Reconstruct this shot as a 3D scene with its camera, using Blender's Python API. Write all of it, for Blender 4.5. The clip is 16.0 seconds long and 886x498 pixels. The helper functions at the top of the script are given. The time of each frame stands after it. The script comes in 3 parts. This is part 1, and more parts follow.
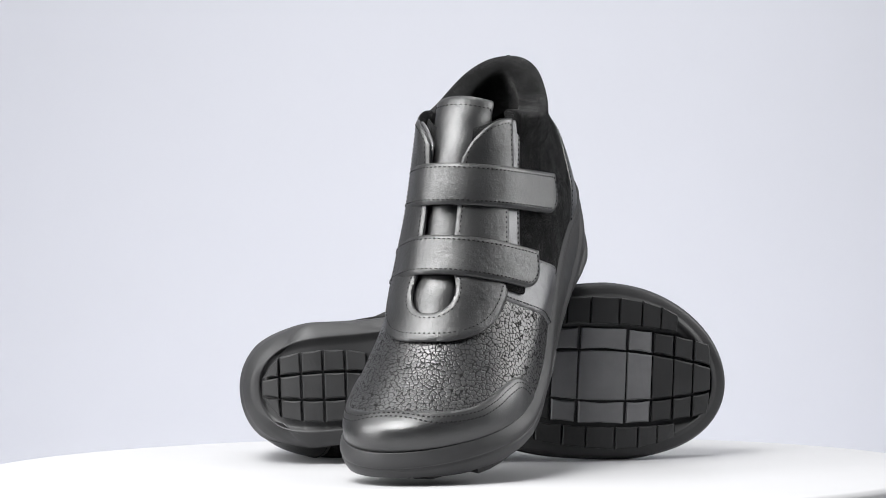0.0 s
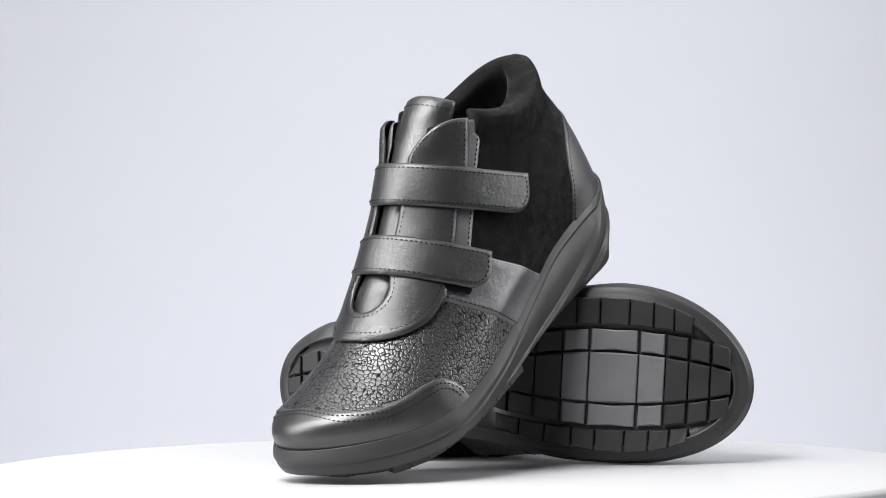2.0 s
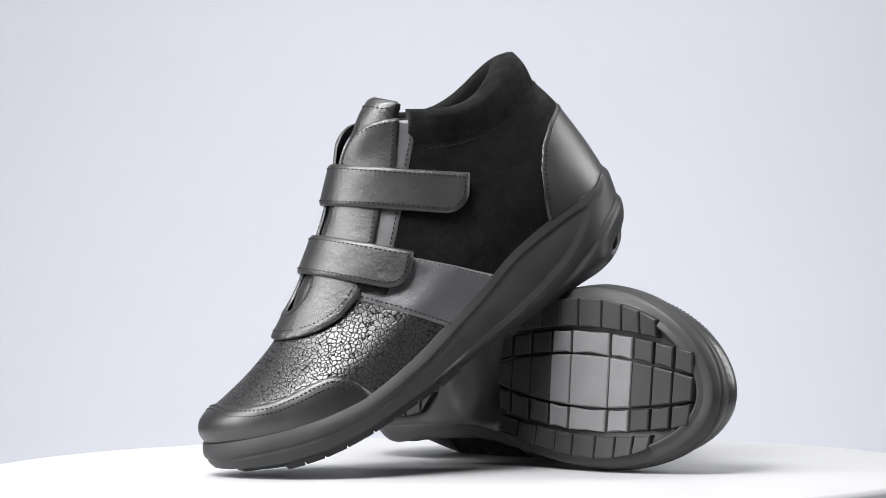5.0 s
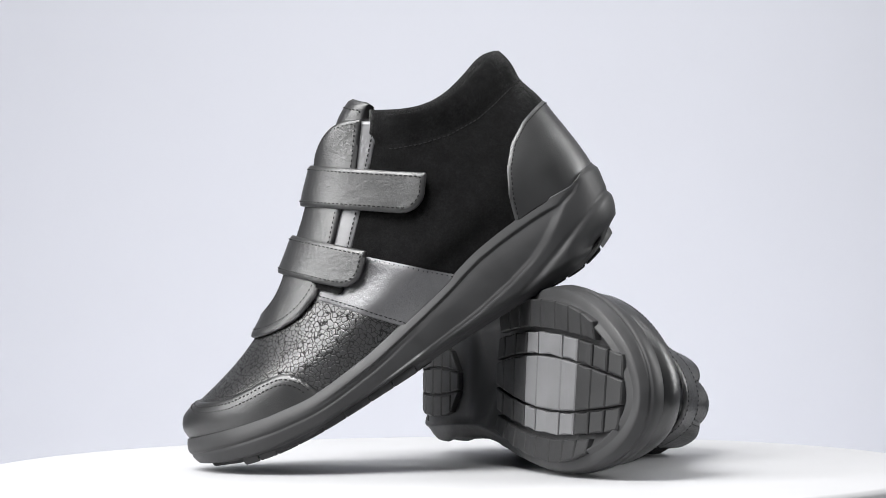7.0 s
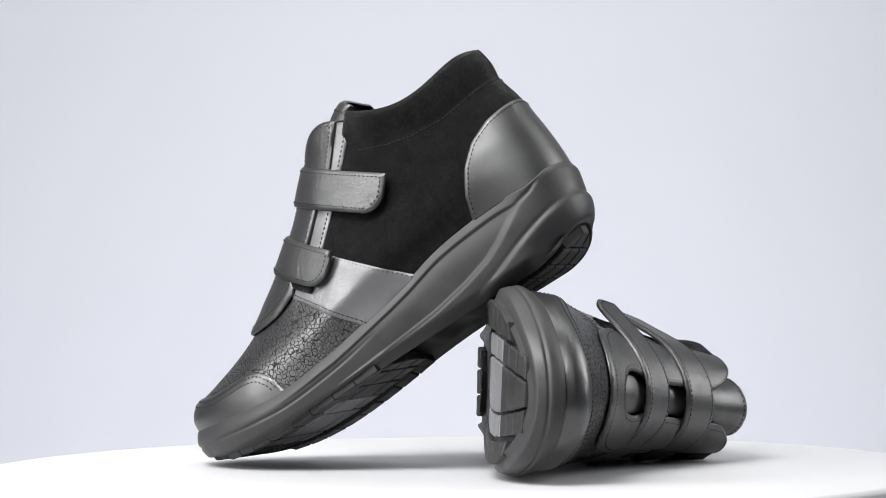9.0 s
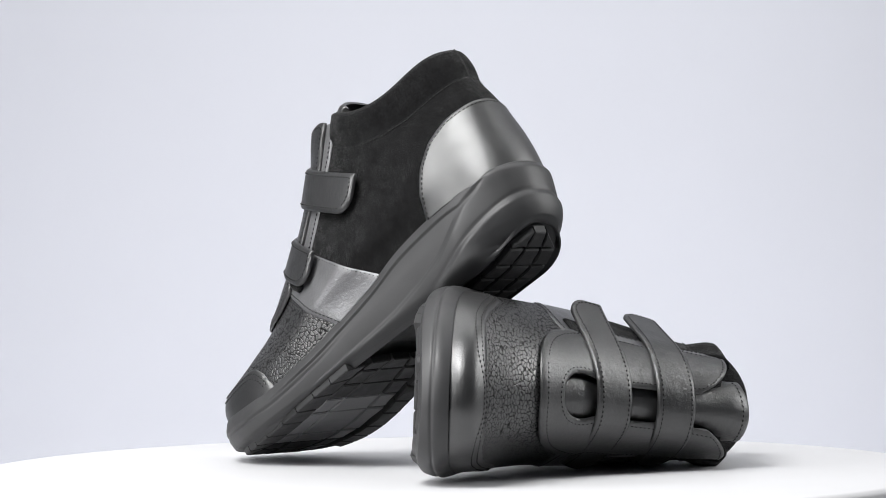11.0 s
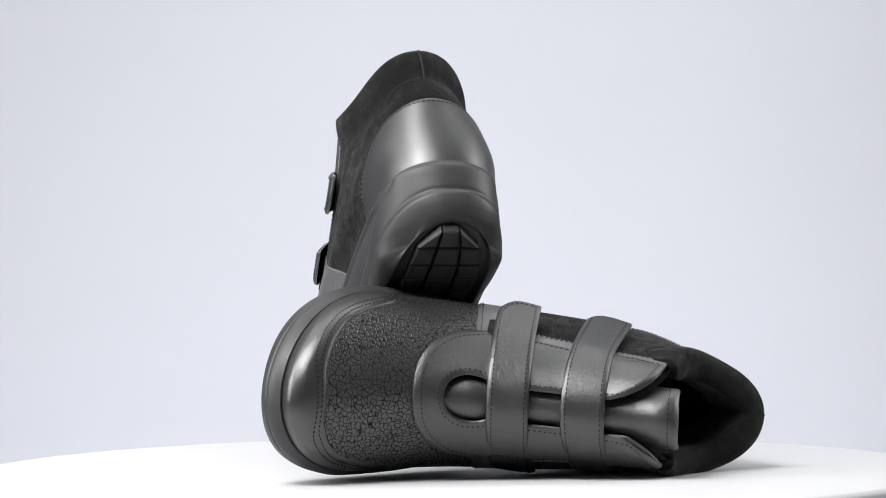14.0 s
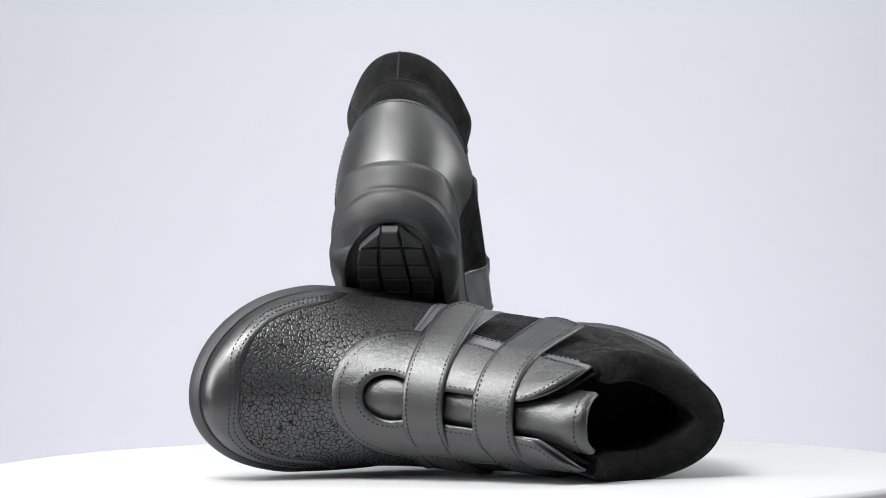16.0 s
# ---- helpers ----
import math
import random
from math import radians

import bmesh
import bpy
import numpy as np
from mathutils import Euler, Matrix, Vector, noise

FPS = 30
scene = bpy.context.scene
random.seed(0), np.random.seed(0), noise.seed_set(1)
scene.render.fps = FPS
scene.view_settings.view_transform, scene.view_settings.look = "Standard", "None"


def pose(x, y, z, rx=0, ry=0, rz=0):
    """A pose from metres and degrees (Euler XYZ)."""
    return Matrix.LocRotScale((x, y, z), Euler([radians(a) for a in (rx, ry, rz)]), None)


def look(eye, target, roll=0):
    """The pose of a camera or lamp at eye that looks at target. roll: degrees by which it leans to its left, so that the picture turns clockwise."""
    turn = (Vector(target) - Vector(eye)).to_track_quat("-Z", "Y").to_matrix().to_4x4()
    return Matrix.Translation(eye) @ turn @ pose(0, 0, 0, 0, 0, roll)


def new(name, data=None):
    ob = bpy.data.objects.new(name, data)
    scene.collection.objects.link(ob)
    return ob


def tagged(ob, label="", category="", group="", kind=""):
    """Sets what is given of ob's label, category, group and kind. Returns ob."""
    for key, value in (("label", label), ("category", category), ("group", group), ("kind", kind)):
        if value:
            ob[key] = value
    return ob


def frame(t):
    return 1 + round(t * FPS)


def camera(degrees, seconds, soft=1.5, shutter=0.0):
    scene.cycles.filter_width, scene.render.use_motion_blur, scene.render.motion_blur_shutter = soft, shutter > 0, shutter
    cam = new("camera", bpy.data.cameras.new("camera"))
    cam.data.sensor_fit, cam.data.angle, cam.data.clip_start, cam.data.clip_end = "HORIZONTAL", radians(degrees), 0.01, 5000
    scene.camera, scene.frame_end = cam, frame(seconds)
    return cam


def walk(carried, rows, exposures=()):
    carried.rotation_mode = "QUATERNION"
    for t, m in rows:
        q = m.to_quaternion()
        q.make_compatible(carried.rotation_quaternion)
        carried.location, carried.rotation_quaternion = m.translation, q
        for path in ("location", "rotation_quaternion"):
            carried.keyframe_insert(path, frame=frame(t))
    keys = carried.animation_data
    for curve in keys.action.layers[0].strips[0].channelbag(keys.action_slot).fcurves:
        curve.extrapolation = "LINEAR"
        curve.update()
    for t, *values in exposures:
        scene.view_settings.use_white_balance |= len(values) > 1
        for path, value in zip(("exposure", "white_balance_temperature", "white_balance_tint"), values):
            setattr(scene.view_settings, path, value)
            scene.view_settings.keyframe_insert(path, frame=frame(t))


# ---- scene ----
SPIN = -10.366            # degrees per second of the turntable
cam = camera(15.43, 16.0, soft=0.5)
EYE = pose(0, -1.75, 0.1179, 90 - 0.072, 0.088, 0.135)
walk(cam, [(0.0, EYE), (16.0, EYE)], exposures=[(0.0, 0.25), (16.0, 0.25)])

# ---- world and studio lights ----
world = bpy.data.worlds.new("studio_air")
scene.world = world
world.use_nodes = True
world.node_tree.nodes["Background"].inputs[0].default_value = (0.80, 0.85, 1.0, 1)
world.node_tree.nodes["Background"].inputs[1].default_value = 0.25


def softbox(name, eye, target, sx, sy, watts, colour=(1, 1, 1)):
    data = bpy.data.lights.new(name, "AREA")
    data.shape, data.size, data.size_y, data.energy, data.color = "RECTANGLE", sx, sy, watts, colour
    ob = new(name, data)
    ob.matrix_world = look(eye, target)
    return ob


softbox("softbox_lamp_front", (-0.52, -0.78, 1.30), (0, 0, 0.08), 0.75, 0.60, 34)
softbox("softbox_lamp_key", (-1.10, -0.45, 0.60), (0, 0, 0.08), 0.45, 1.0, 15)
softbox("softbox_lamp_side", (1.30, 0.25, 0.70), (0, 0, 0.1), 0.4, 0.9, 11)
# unseen fill lamps, added to brighten the backdrop evenly from above and below
softbox("softbox_lamp_back", (0.0, 0.7, 2.3), (0, 2.6, -0.60), 3.0, 0.5, 36)
softbox("softbox_lamp_low", (0.0, 1.0, -0.62), (0, 2.6, -0.05), 2.6, 0.3, 12)


# ---- materials ----
def material(name, colour, rough=0.5, metal=0.0, spec=0.5):
    m = bpy.data.materials.new(name)
    m.use_nodes = True
    b = m.node_tree.nodes["Principled BSDF"]
    b.inputs["Base Color"].default_value = (*colour, 1)
    b.inputs["Roughness"].default_value = rough
    b.inputs["Metallic"].default_value = metal
    b.inputs["Specular IOR Level"].default_value = spec
    return m, m.node_tree.nodes, m.node_tree.links, b


def coords(nodes):
    return nodes.new("ShaderNodeTexCoord").outputs["Object"]


def tex_noise(nodes, links, vec, scale, detail=4, rough=0.6):
    n = nodes.new("ShaderNodeTexNoise")
    n.inputs["Scale"].default_value, n.inputs["Detail"].default_value, n.inputs["Roughness"].default_value = scale, detail, rough
    links.new(vec, n.inputs["Vector"])
    return n.outputs["Fac"]


def ramp(nodes, links, fac, lo, hi, p0=0.3, p1=0.7):
    r = nodes.new("ShaderNodeValToRGB")
    r.color_ramp.elements[0].position, r.color_ramp.elements[1].position = p0, p1
    r.color_ramp.elements[0].color, r.color_ramp.elements[1].color = (*lo, 1), (*hi, 1)
    links.new(fac, r.inputs[0])
    return r.outputs[0]


def grey(v, tint=1.03):
    return (v, v, v * tint)


def bump(nodes, links, b, height, strength, dist, chain=None):
    n = nodes.new("ShaderNodeBump")
    n.inputs["Strength"].default_value, n.inputs["Distance"].default_value = strength, dist
    links.new(height, n.inputs["Height"])
    if chain is not None:
        links.new(chain, n.inputs["Normal"])
    links.new(n.outputs[0], b.inputs["Normal"])
    return n.outputs[0]


def leather(name, v, rough, grain=900, creases=0.3, spec=0.7, spread=0.25, metal=0.0):
    m, nodes, links, b = material(name, grey(v), rough, metal, spec)
    c = coords(nodes)
    big = tex_noise(nodes, links, c, 28, 3)
    links.new(ramp(nodes, links, big, grey(v * (1 - spread)), grey(v * (1 + spread))), b.inputs["Base Color"])
    links.new(ramp(nodes, links, tex_noise(nodes, links, c, 60, 4), (rough * 0.85,) * 3, (rough * 1.15,) * 3), b.inputs["Roughness"])
    v1 = nodes.new("ShaderNodeTexVoronoi")
    v1.feature = "DISTANCE_TO_EDGE"
    v1.inputs["Scale"].default_value = grain
    links.new(c, v1.inputs["Vector"])
    n1 = bump(nodes, links, b, v1.outputs["Distance"], 0.16, 0.0005)
    n2 = bump(nodes, links, b, tex_noise(nodes, links, c, 420, 6, 0.72), creases * .6, 0.0010, n1)
    bump(nodes, links, b, tex_noise(nodes, links, c, 60, 4, 0.6), creases * .5, 0.0025, n2)
    return m


def crackle(name):
    m, nodes, links, b = material(name, grey(0.05), 0.3)
    c = coords(nodes)
    warp = nodes.new("ShaderNodeTexNoise")
    warp.inputs["Scale"].default_value = 320
    links.new(c, warp.inputs["Vector"])
    mix = nodes.new("ShaderNodeMix")
    mix.data_type = "VECTOR"
    mix.inputs[0].default_value = 0.0022
    links.new(c, mix.inputs[4])
    links.new(warp.outputs["Color"], mix.inputs[5])
    v1 = nodes.new("ShaderNodeTexVoronoi")
    v1.feature = "DISTANCE_TO_EDGE"
    v1.inputs["Scale"].default_value = 420
    links.new(mix.outputs[1], v1.inputs["Vector"])
    fac = ramp(nodes, links, v1.outputs["Distance"], (0, 0, 0), (1, 1, 1), 0.03, 0.085)
    shade = ramp(nodes, links, tex_noise(nodes, links, c, 60, 4), grey(0.012), grey(0.028))
    mx = nodes.new("ShaderNodeMix")
    mx.data_type = "RGBA"
    links.new(fac, mx.inputs[0])
    mx.inputs[6].default_value = (*grey(0.010), 1)
    links.new(shade, mx.inputs[7])
    links.new(mx.outputs[2], b.inputs["Base Color"])
    links.new(ramp(nodes, links, fac, (0.85,) * 3, (0.33,) * 3, 0, 1), b.inputs["Roughness"])
    b.inputs["Specular IOR Level"].default_value = 0.8
    links.new(ramp(nodes, links, fac, (0.03,) * 3, (1.0,) * 3, 0, 1), b.inputs["Specular IOR Level"])
    n1 = bump(nodes, links, b, ramp(nodes, links, v1.outputs["Distance"], (0, 0, 0), (1, 1, 1), 0.0, 0.18), 0.24, 0.0006)
    bump(nodes, links, b, tex_noise(nodes, links, c, 330, 4, 0.6), 0.10, 0.001, n1)
    return m


def suede(name, v):
    """Napped leather: brushed patches, fine fibres and a faint bloom."""
    m, nodes, links, b = material(name, grey(v), 0.95, 0, 0.15)
    c = coords(nodes)
    fibre = ramp(nodes, links, tex_noise(nodes, links, c, 700, 6, 0.85), grey(v * 0.35), grey(v * 2.2), 0.36, 0.66)
    brushed = ramp(nodes, links, tex_noise(nodes, links, c, 85, 7, 0.72), (0.55,) * 3, (1.7,) * 3, 0.36, 0.64)
    mx = nodes.new("ShaderNodeMix")
    mx.data_type, mx.blend_type = "RGBA", "MULTIPLY"
    mx.inputs[0].default_value = 1
    links.new(fibre, mx.inputs[6])
    links.new(brushed, mx.inputs[7])
    links.new(mx.outputs[2], b.inputs["Base Color"])
    links.new(ramp(nodes, links, tex_noise(nodes, links, c, 120, 7, 0.75), (0.02,) * 3, (0.19,) * 3, 0.38, 0.66), b.inputs["Sheen Weight"])
    b.inputs["Sheen Roughness"].default_value = 0.3
    bump(nodes, links, b, tex_noise(nodes, links, c, 1500, 4, 0.8), 0.8, 0.0008)
    return m


def rubber(name, v, rough=0.5, scale=600):
    m, nodes, links, b = material(name, grey(v), rough, 0, 0.4)
    c = coords(nodes)
    links.new(ramp(nodes, links, tex_noise(nodes, links, c, 45, 4), grey(v * 0.85), grey(v * 1.15)), b.inputs["Base Color"])
    links.new(ramp(nodes, links, tex_noise(nodes, links, c, 90, 5), (rough * 0.85,) * 3, (rough * 1.2,) * 3), b.inputs["Roughness"])
    bump(nodes, links, b, tex_noise(nodes, links, c, scale, 3), 0.12, 0.0004)
    return m


def paint(name, colour, rough, scale=6, spread=0.02):
    m, nodes, links, b = material(name, colour, rough, 0, 0.3)
    c = coords(nodes)
    lo, hi = tuple(q * (1 - spread) for q in colour), tuple(min(q * (1 + spread), 0.95) for q in colour)
    links.new(ramp(nodes, links, tex_noise(nodes, links, c, scale, 5), lo, hi), b.inputs["Base Color"])
    bump(nodes, links, b, tex_noise(nodes, links, c, 300, 3), 0.04, 0.0005)
    return m


SMOOTH = leather("smooth_black_leather", 0.016, 0.37, 1300, 0.52, spec=1.0)
CAP = leather("polished_black_leather", 0.014, 0.37, 1100, 0.26, spec=1.0)
COUNTER = leather("soft_black_leather", 0.020, 0.40, 1500, 0.16, spec=1.0)
GREY = leather("pearl_grey_leather", 0.15, 0.34, 900, 0.55, metal=0.45)
CRACK = crackle("crackled_leather")
SUEDE = suede("black_suede", 0.0034)
COLLAR = suede("black_suede_collar", 0.0046)
LINING = suede("black_lining", 0.006)
SOLE = rubber("black_sole_foam", 0.033, 0.47)
TREAD = rubber("black_tread_rubber", 0.023, 0.55)
PATCH = rubber("grey_tread_rubber", 0.15, 0.42)
THREAD = rubber("black_thread", 0.007, 0.8)
WHITE = paint("white_table_laminate", (0.47, 0.47, 0.48), 0.5, 30, 0.01)
WALL = paint("grey_studio_paper", (0.63, 0.64, 0.695), 0.9, 2.2, 0.015)
ROOM = paint("studio_room_paint", (0.26, 0.27, 0.29), 0.9)


# ---- mesh helpers ----
def mesh_object(name, verts, faces, mat, parent=None, label="", smooth=True):
    me = bpy.data.meshes.new(name)
    me.from_pydata([tuple(v) for v in verts], [], [tuple(f) for f in faces])
    me.validate()
    if smooth:
        me.polygons.foreach_set("use_smooth", [True] * len(me.polygons))
    me.materials.append(mat)
    ob = new(name, me)
    ob.parent = parent
    if label:
        tagged(ob, label)
    return ob


def curve(xs, ys, q):
    """Smooth cubic through the points (xs, ys), taken at q."""
    xs, ys, q = np.asarray(xs, float), np.asarray(ys, float), np.clip(np.asarray(q, float), xs[0], xs[-1])
    h = np.diff(xs)
    d = np.diff(ys) / h
    m = np.zeros_like(ys)
    m[1:-1] = np.where(d[:-1] * d[1:] > 0, 2 * d[:-1] * d[1:] / np.where(np.abs(d[:-1] + d[1:]) < 1e-12, 1, d[:-1] + d[1:]), 0)
    m[0], m[-1] = d[0], d[-1]
    i = np.clip(np.searchsorted(xs, q, side="right") - 1, 0, len(h) - 1)
    u = (q - xs[i]) / h[i]
    return ((2 * u**3 - 3 * u**2 + 1) * ys[i] + (u**3 - 2 * u**2 + u) * h[i] * m[i]
            + (-2 * u**3 + 3 * u**2) * ys[i + 1] + (u**3 - u**2) * h[i] * m[i + 1])


def step(a, b, q):
    u = np.clip((q - a) / (b - a), 0, 1)
    return u * u * (3 - 2 * u)


def line_side(pts, x, z):
    """Signed distance from an open polyline in the side view: positive to the left of its direction."""
    best, sign = np.full(x.shape, 9.0), np.ones(x.shape)
    n = len(pts) - 1
    for k in range(n):
        (ax, az), (bx, bz) = pts[k], pts[k + 1]
        ux, uz = bx - ax, bz - az
        u = ((x - ax) * ux + (z - az) * uz) / (ux * ux + uz * uz)
        uc = np.clip(u, 0 if k else -50, 1 if k < n - 1 else 50)
        d = np.hypot(x - ax - uc * ux, z - az - uc * uz)
        s = np.where(ux * (z - az) - uz * (x - ax) >= 0, 1.0, -1.0)
        near = d < best - 1e-9
        best, sign = np.where(near, d, best), np.where(near, s, sign)
    return best * sign


# ---- the last: the surface of the shoe's upper (toe along +x, outer side +y, sole at z = 0) ----
FRONT_W = [0, .05, .10, .15, .2, .3, .4, .5, .6, .7, .8, .9, 1.0, 1.06, 1.12]
FRONT_X = [.2568, .2575, .2550, .2495, .2400, .2195, .1985, .178, .1585, .142, .1285, .116, .105, .0965, .0865]
FRONT_Z = [.026, .032, .0375, .0405, .0425, .0475, .0550, .0675, .0815, .0955, .1095, .1215, .130, .1365, .1415]
SOLE_X = [-.002, .03, .05, .09, .125, .16, .185, .21, .2585]
SOLE_OUT = [.0300, .0310, .0318, .0348, .0397, .0448, .0463, .0465, .0460]
SOLE_IN = [.0295, .0298, .0292, .0285, .0330, .0408, .0430, .0440, .0440]
RIM_X = [-.002, .004, .010, .014, .03, .05, .070, .0957, .1225, .150, .182, .201, .224, .2462, .2585]
RIM_Z = [.0450, .0436, .0405, .0394, .0400, .0388, .0362, .0290, .0226, .0170, .0140, .0156, .0196, .0250, .0284]


def rim_height(x):
    return curve(RIM_X, RIM_Z, x)


def plan_width(x, outer):
    w = curve(SOLE_X, SOLE_OUT if outer else SOLE_IN, x)
    toe = np.sqrt(np.clip(1 - np.clip((x - .185) / .0735, 0, 1) ** 2.3, 0, 1))
    heel = np.sqrt(np.clip(1 - np.clip((.046 - x) / .048, 0, 1) ** (3.2 if outer else 4.4), 0, 1))
    return w * toe * heel


def swing(x):
    """The forefoot turns inwards: shift of the middle line."""
    return -.070 * np.clip(np.asarray(x, float) - .195, 0, 1) - .25 * np.clip(np.asarray(x, float) - .215, 0, 1) ** 1.5


def upper_grid(n_round, w):
    """Points of the upper: one row per level w, closed round the foot; columns run toe, outer side, heel, inner side."""
    th = np.linspace(0, 2 * np.pi, n_round, endpoint=False)
    s, outer = (1 + np.cos(th)) / 2, np.sin(th) >= 0
    W, S = np.meshgrid(w, s, indexing="ij")
    O = np.broadcast_to(outer, W.shape)
    fx, fz = curve(FRONT_W, FRONT_X, W), curve(FRONT_W, FRONT_Z, W)
    bz = curve([0, .1, .2, .4, .6, .8, 1, 1.12], [.043, .048, .0535, .066, .081, .100, .1198, .1320], W)
    bx = curve([.037, .046, .058, .0706, .080, .088, .104, .112, .119, .1243], [-.0026, -.0030, -.0022, -.0006, .0008, .0018, .0068, .0094, .0124, .0150], bz)
    X = bx + (fx - bx) * S
    dev0 = rim_height(-.002 + .2605 * S) - (.043 + (.0262 - .043) * S)
    dev1 = -.0125 * np.sin(np.pi * np.clip(S / .85, 0, 1)) ** 1.3
    Z = bz + (fz - bz) * S + dev0 * np.clip(1 - W, 0, 1) ** 2.2 + dev1 * np.clip(W, 0, 1) ** 1.4
    y0 = np.where(O, plan_width(-.002 + .2605 * S, True), plan_width(-.002 + .2605 * S, False))
    wide = curve([0, .2, .4, .6, .8, 1, 1.12], [.0440, .0420, .0392, .0352, .0308, .0284, .027], W)
    lean = .92 + .12 * step(.55, 1.0, W)
    y1 = wide * np.sqrt(np.clip(1 - np.abs(2 * S ** lean - 1) ** (2.25 + np.where(O, .8, 1.5) * step(.5, .2, S) * step(.80, .40, W) - .25 * step(.55, 1.0, W)), 0, 1))
    y1 = y1 * np.where(O, 1 - .09 * step(.55, .15, S), 1)
    b = step(-.05, .42, W)
    Y = (y0 * (1 - b) + y1 * b) * np.where(np.sin(th) >= 0, 1, -1)[None, :]
    Y = np.where(np.abs(np.sin(th))[None, :] < 1e-9, 0, Y) + swing(X)
    P = np.stack([X, Y, Z], -1)
    dth = np.roll(P, -1, 1) - np.roll(P, 1, 1)
    dw = np.gradient(P, axis=0)
    N = np.cross(dth, dw)
    N /= np.linalg.norm(N, axis=-1, keepdims=True) + 1e-12
    return P, N


def clip_panel(P, N, f, high, thick, closed=True):
    """The part of the grid where f > 0 as a sheet of leather: its top lies high above the last, with a skirt down its thickness."""
    rows, cols = f.shape
    verts, tops, keys = [], [], {}
    at = high if callable(high) else (lambda p: high)

    def corner(i, j):
        k = (i, j)
        if k not in keys:
            keys[k] = len(verts)
            dip = thick * 0.4 * math.exp(-(f[i, j] / .0007) ** 2)
            verts.append(P[i, j] + N[i, j] * (at(P[i, j]) - dip))
            tops.append((P[i, j], N[i, j]))
        return keys[k]

    def cross(a, b):
        k = (min(a, b), max(a, b))
        if k not in keys:
            a, b = k
            u = f[a] / (f[a] - f[b])
            p, n = P[a] * (1 - u) + P[b] * u, N[a] * (1 - u) + N[b] * u
            keys[k] = len(verts)
            verts.append(p + n * (at(p) - thick * 0.4))
            tops.append((p, n))
        return keys[k]

    faces = []
    pos = f > 0
    for i in range(rows - 1):
        for j in range(cols if closed else cols - 1):
            jn = (j + 1) % cols
            cell = ((i, j), (i, jn), (i + 1, jn), (i + 1, j))
            m = [bool(pos[c]) for c in cell]
            if not any(m):
                continue
            if all(m):
                faces.append([corner(*c) for c in cell])
                continue
            poly = []
            for q in range(4):
                a, b = cell[q], cell[(q + 1) % 4]
                if m[q]:
                    poly.append(corner(*a))
                if m[q] != m[(q + 1) % 4]:
                    poly.append(cross(a, b))
            if len(poly) > 2:
                faces.append(poly)
    edges = {}
    for fc in faces:
        for a, b in zip(fc, fc[1:] + fc[:1]):
            edges[(a, b)] = 1
    low = {}
    for a, b in list(edges):
        if (b, a) not in edges:
            for v in (a, b):
                if v not in low:
                    p, n = tops[v]
                    low[v] = len(verts)
                    verts.append(p + n * (at(p) - thick))
            faces.append([b, a, low[a], low[b]])
    return verts, faces


def contour(P, N, f, level, high):
    """Chains of points along f = level, raised above the last."""
    rows, cols = f.shape
    g, links, place = f - level, {}, {}
    pos = g > 0
    for i in range(rows - 1):
        for j in range(cols):
            jn = (j + 1) % cols
            cell = ((i, j), (i, jn), (i + 1, jn), (i + 1, j))
            m = [bool(pos[c]) for c in cell]
            if all(m) or not any(m):
                continue
            hit = []
            for q in range(4):
                a, b = cell[q], cell[(q + 1) % 4]
                if m[q] != m[(q + 1) % 4]:
                    k = (min(a, b), max(a, b))
                    if k not in place:
                        u = g[k[0]] / (g[k[0]] - g[k[1]])
                        n = N[k[0]] * (1 - u) + N[k[1]] * u
                        p = P[k[0]] * (1 - u) + P[k[1]] * u
                        place[k] = (p + n * (high(p) if callable(high) else high), n)
                    hit.append(k)
            if len(hit) == 2:
                links.setdefault(hit[0], []).append(hit[1])
                links.setdefault(hit[1], []).append(hit[0])
    seen, chains = set(), []
    for start in sorted(links, key=lambda k: len(links[k])):
        if start in seen:
            continue
        chain, k = [], start
        while k is not None and k not in seen:
            seen.add(k)
            chain.append(place[k])
            k = next((q for q in links[k] if q not in seen), None)
        if len(chain) > 3:
            chains.append(chain)
    return chains


def stitches(chains, keep, pitch=.0026, size=.00026):
    """Short raised thread dashes along the chains where keep(point) holds."""
    verts, faces = [], []
    for chain in chains:
        pts, nrm = np.array([c[0] for c in chain]), np.array([c[1] for c in chain])
        run = np.r_[0, np.cumsum(np.linalg.norm(np.diff(pts, axis=0), axis=1))]
        if run[-1] < 2 * pitch:
            continue
        for d in np.arange(0, run[-1] - pitch, pitch):
            a, b = (np.array([np.interp(q, run, pts[:, k]) for k in range(3)]) for q in (d, d + pitch * .68))
            if not keep(a):
                continue
            n = np.array([np.interp(d, run, nrm[:, k]) for k in range(3)])
            n /= np.linalg.norm(n)
            t = b - a
            side = np.cross(n, t)
            side *= size / (np.linalg.norm(side) + 1e-12)
            i = len(verts)
            mid = (a + b) / 2 + n * size * 1.1
            for p in (a - n * size, mid, b - n * size):
                verts += [p - side, p + side]
            faces += [(i, i + 1, i + 3, i + 2), (i + 2, i + 3, i + 5, i + 4), (i, i + 2, i + 4), (i + 1, i + 5, i + 3)]
    return verts, faces


# ---- the sole ----
LEAN = {1: (.02, 0.0, .0045), -1: (-.105, .02, .0011)}   # the standing boot holds its shape, the fallen one sags


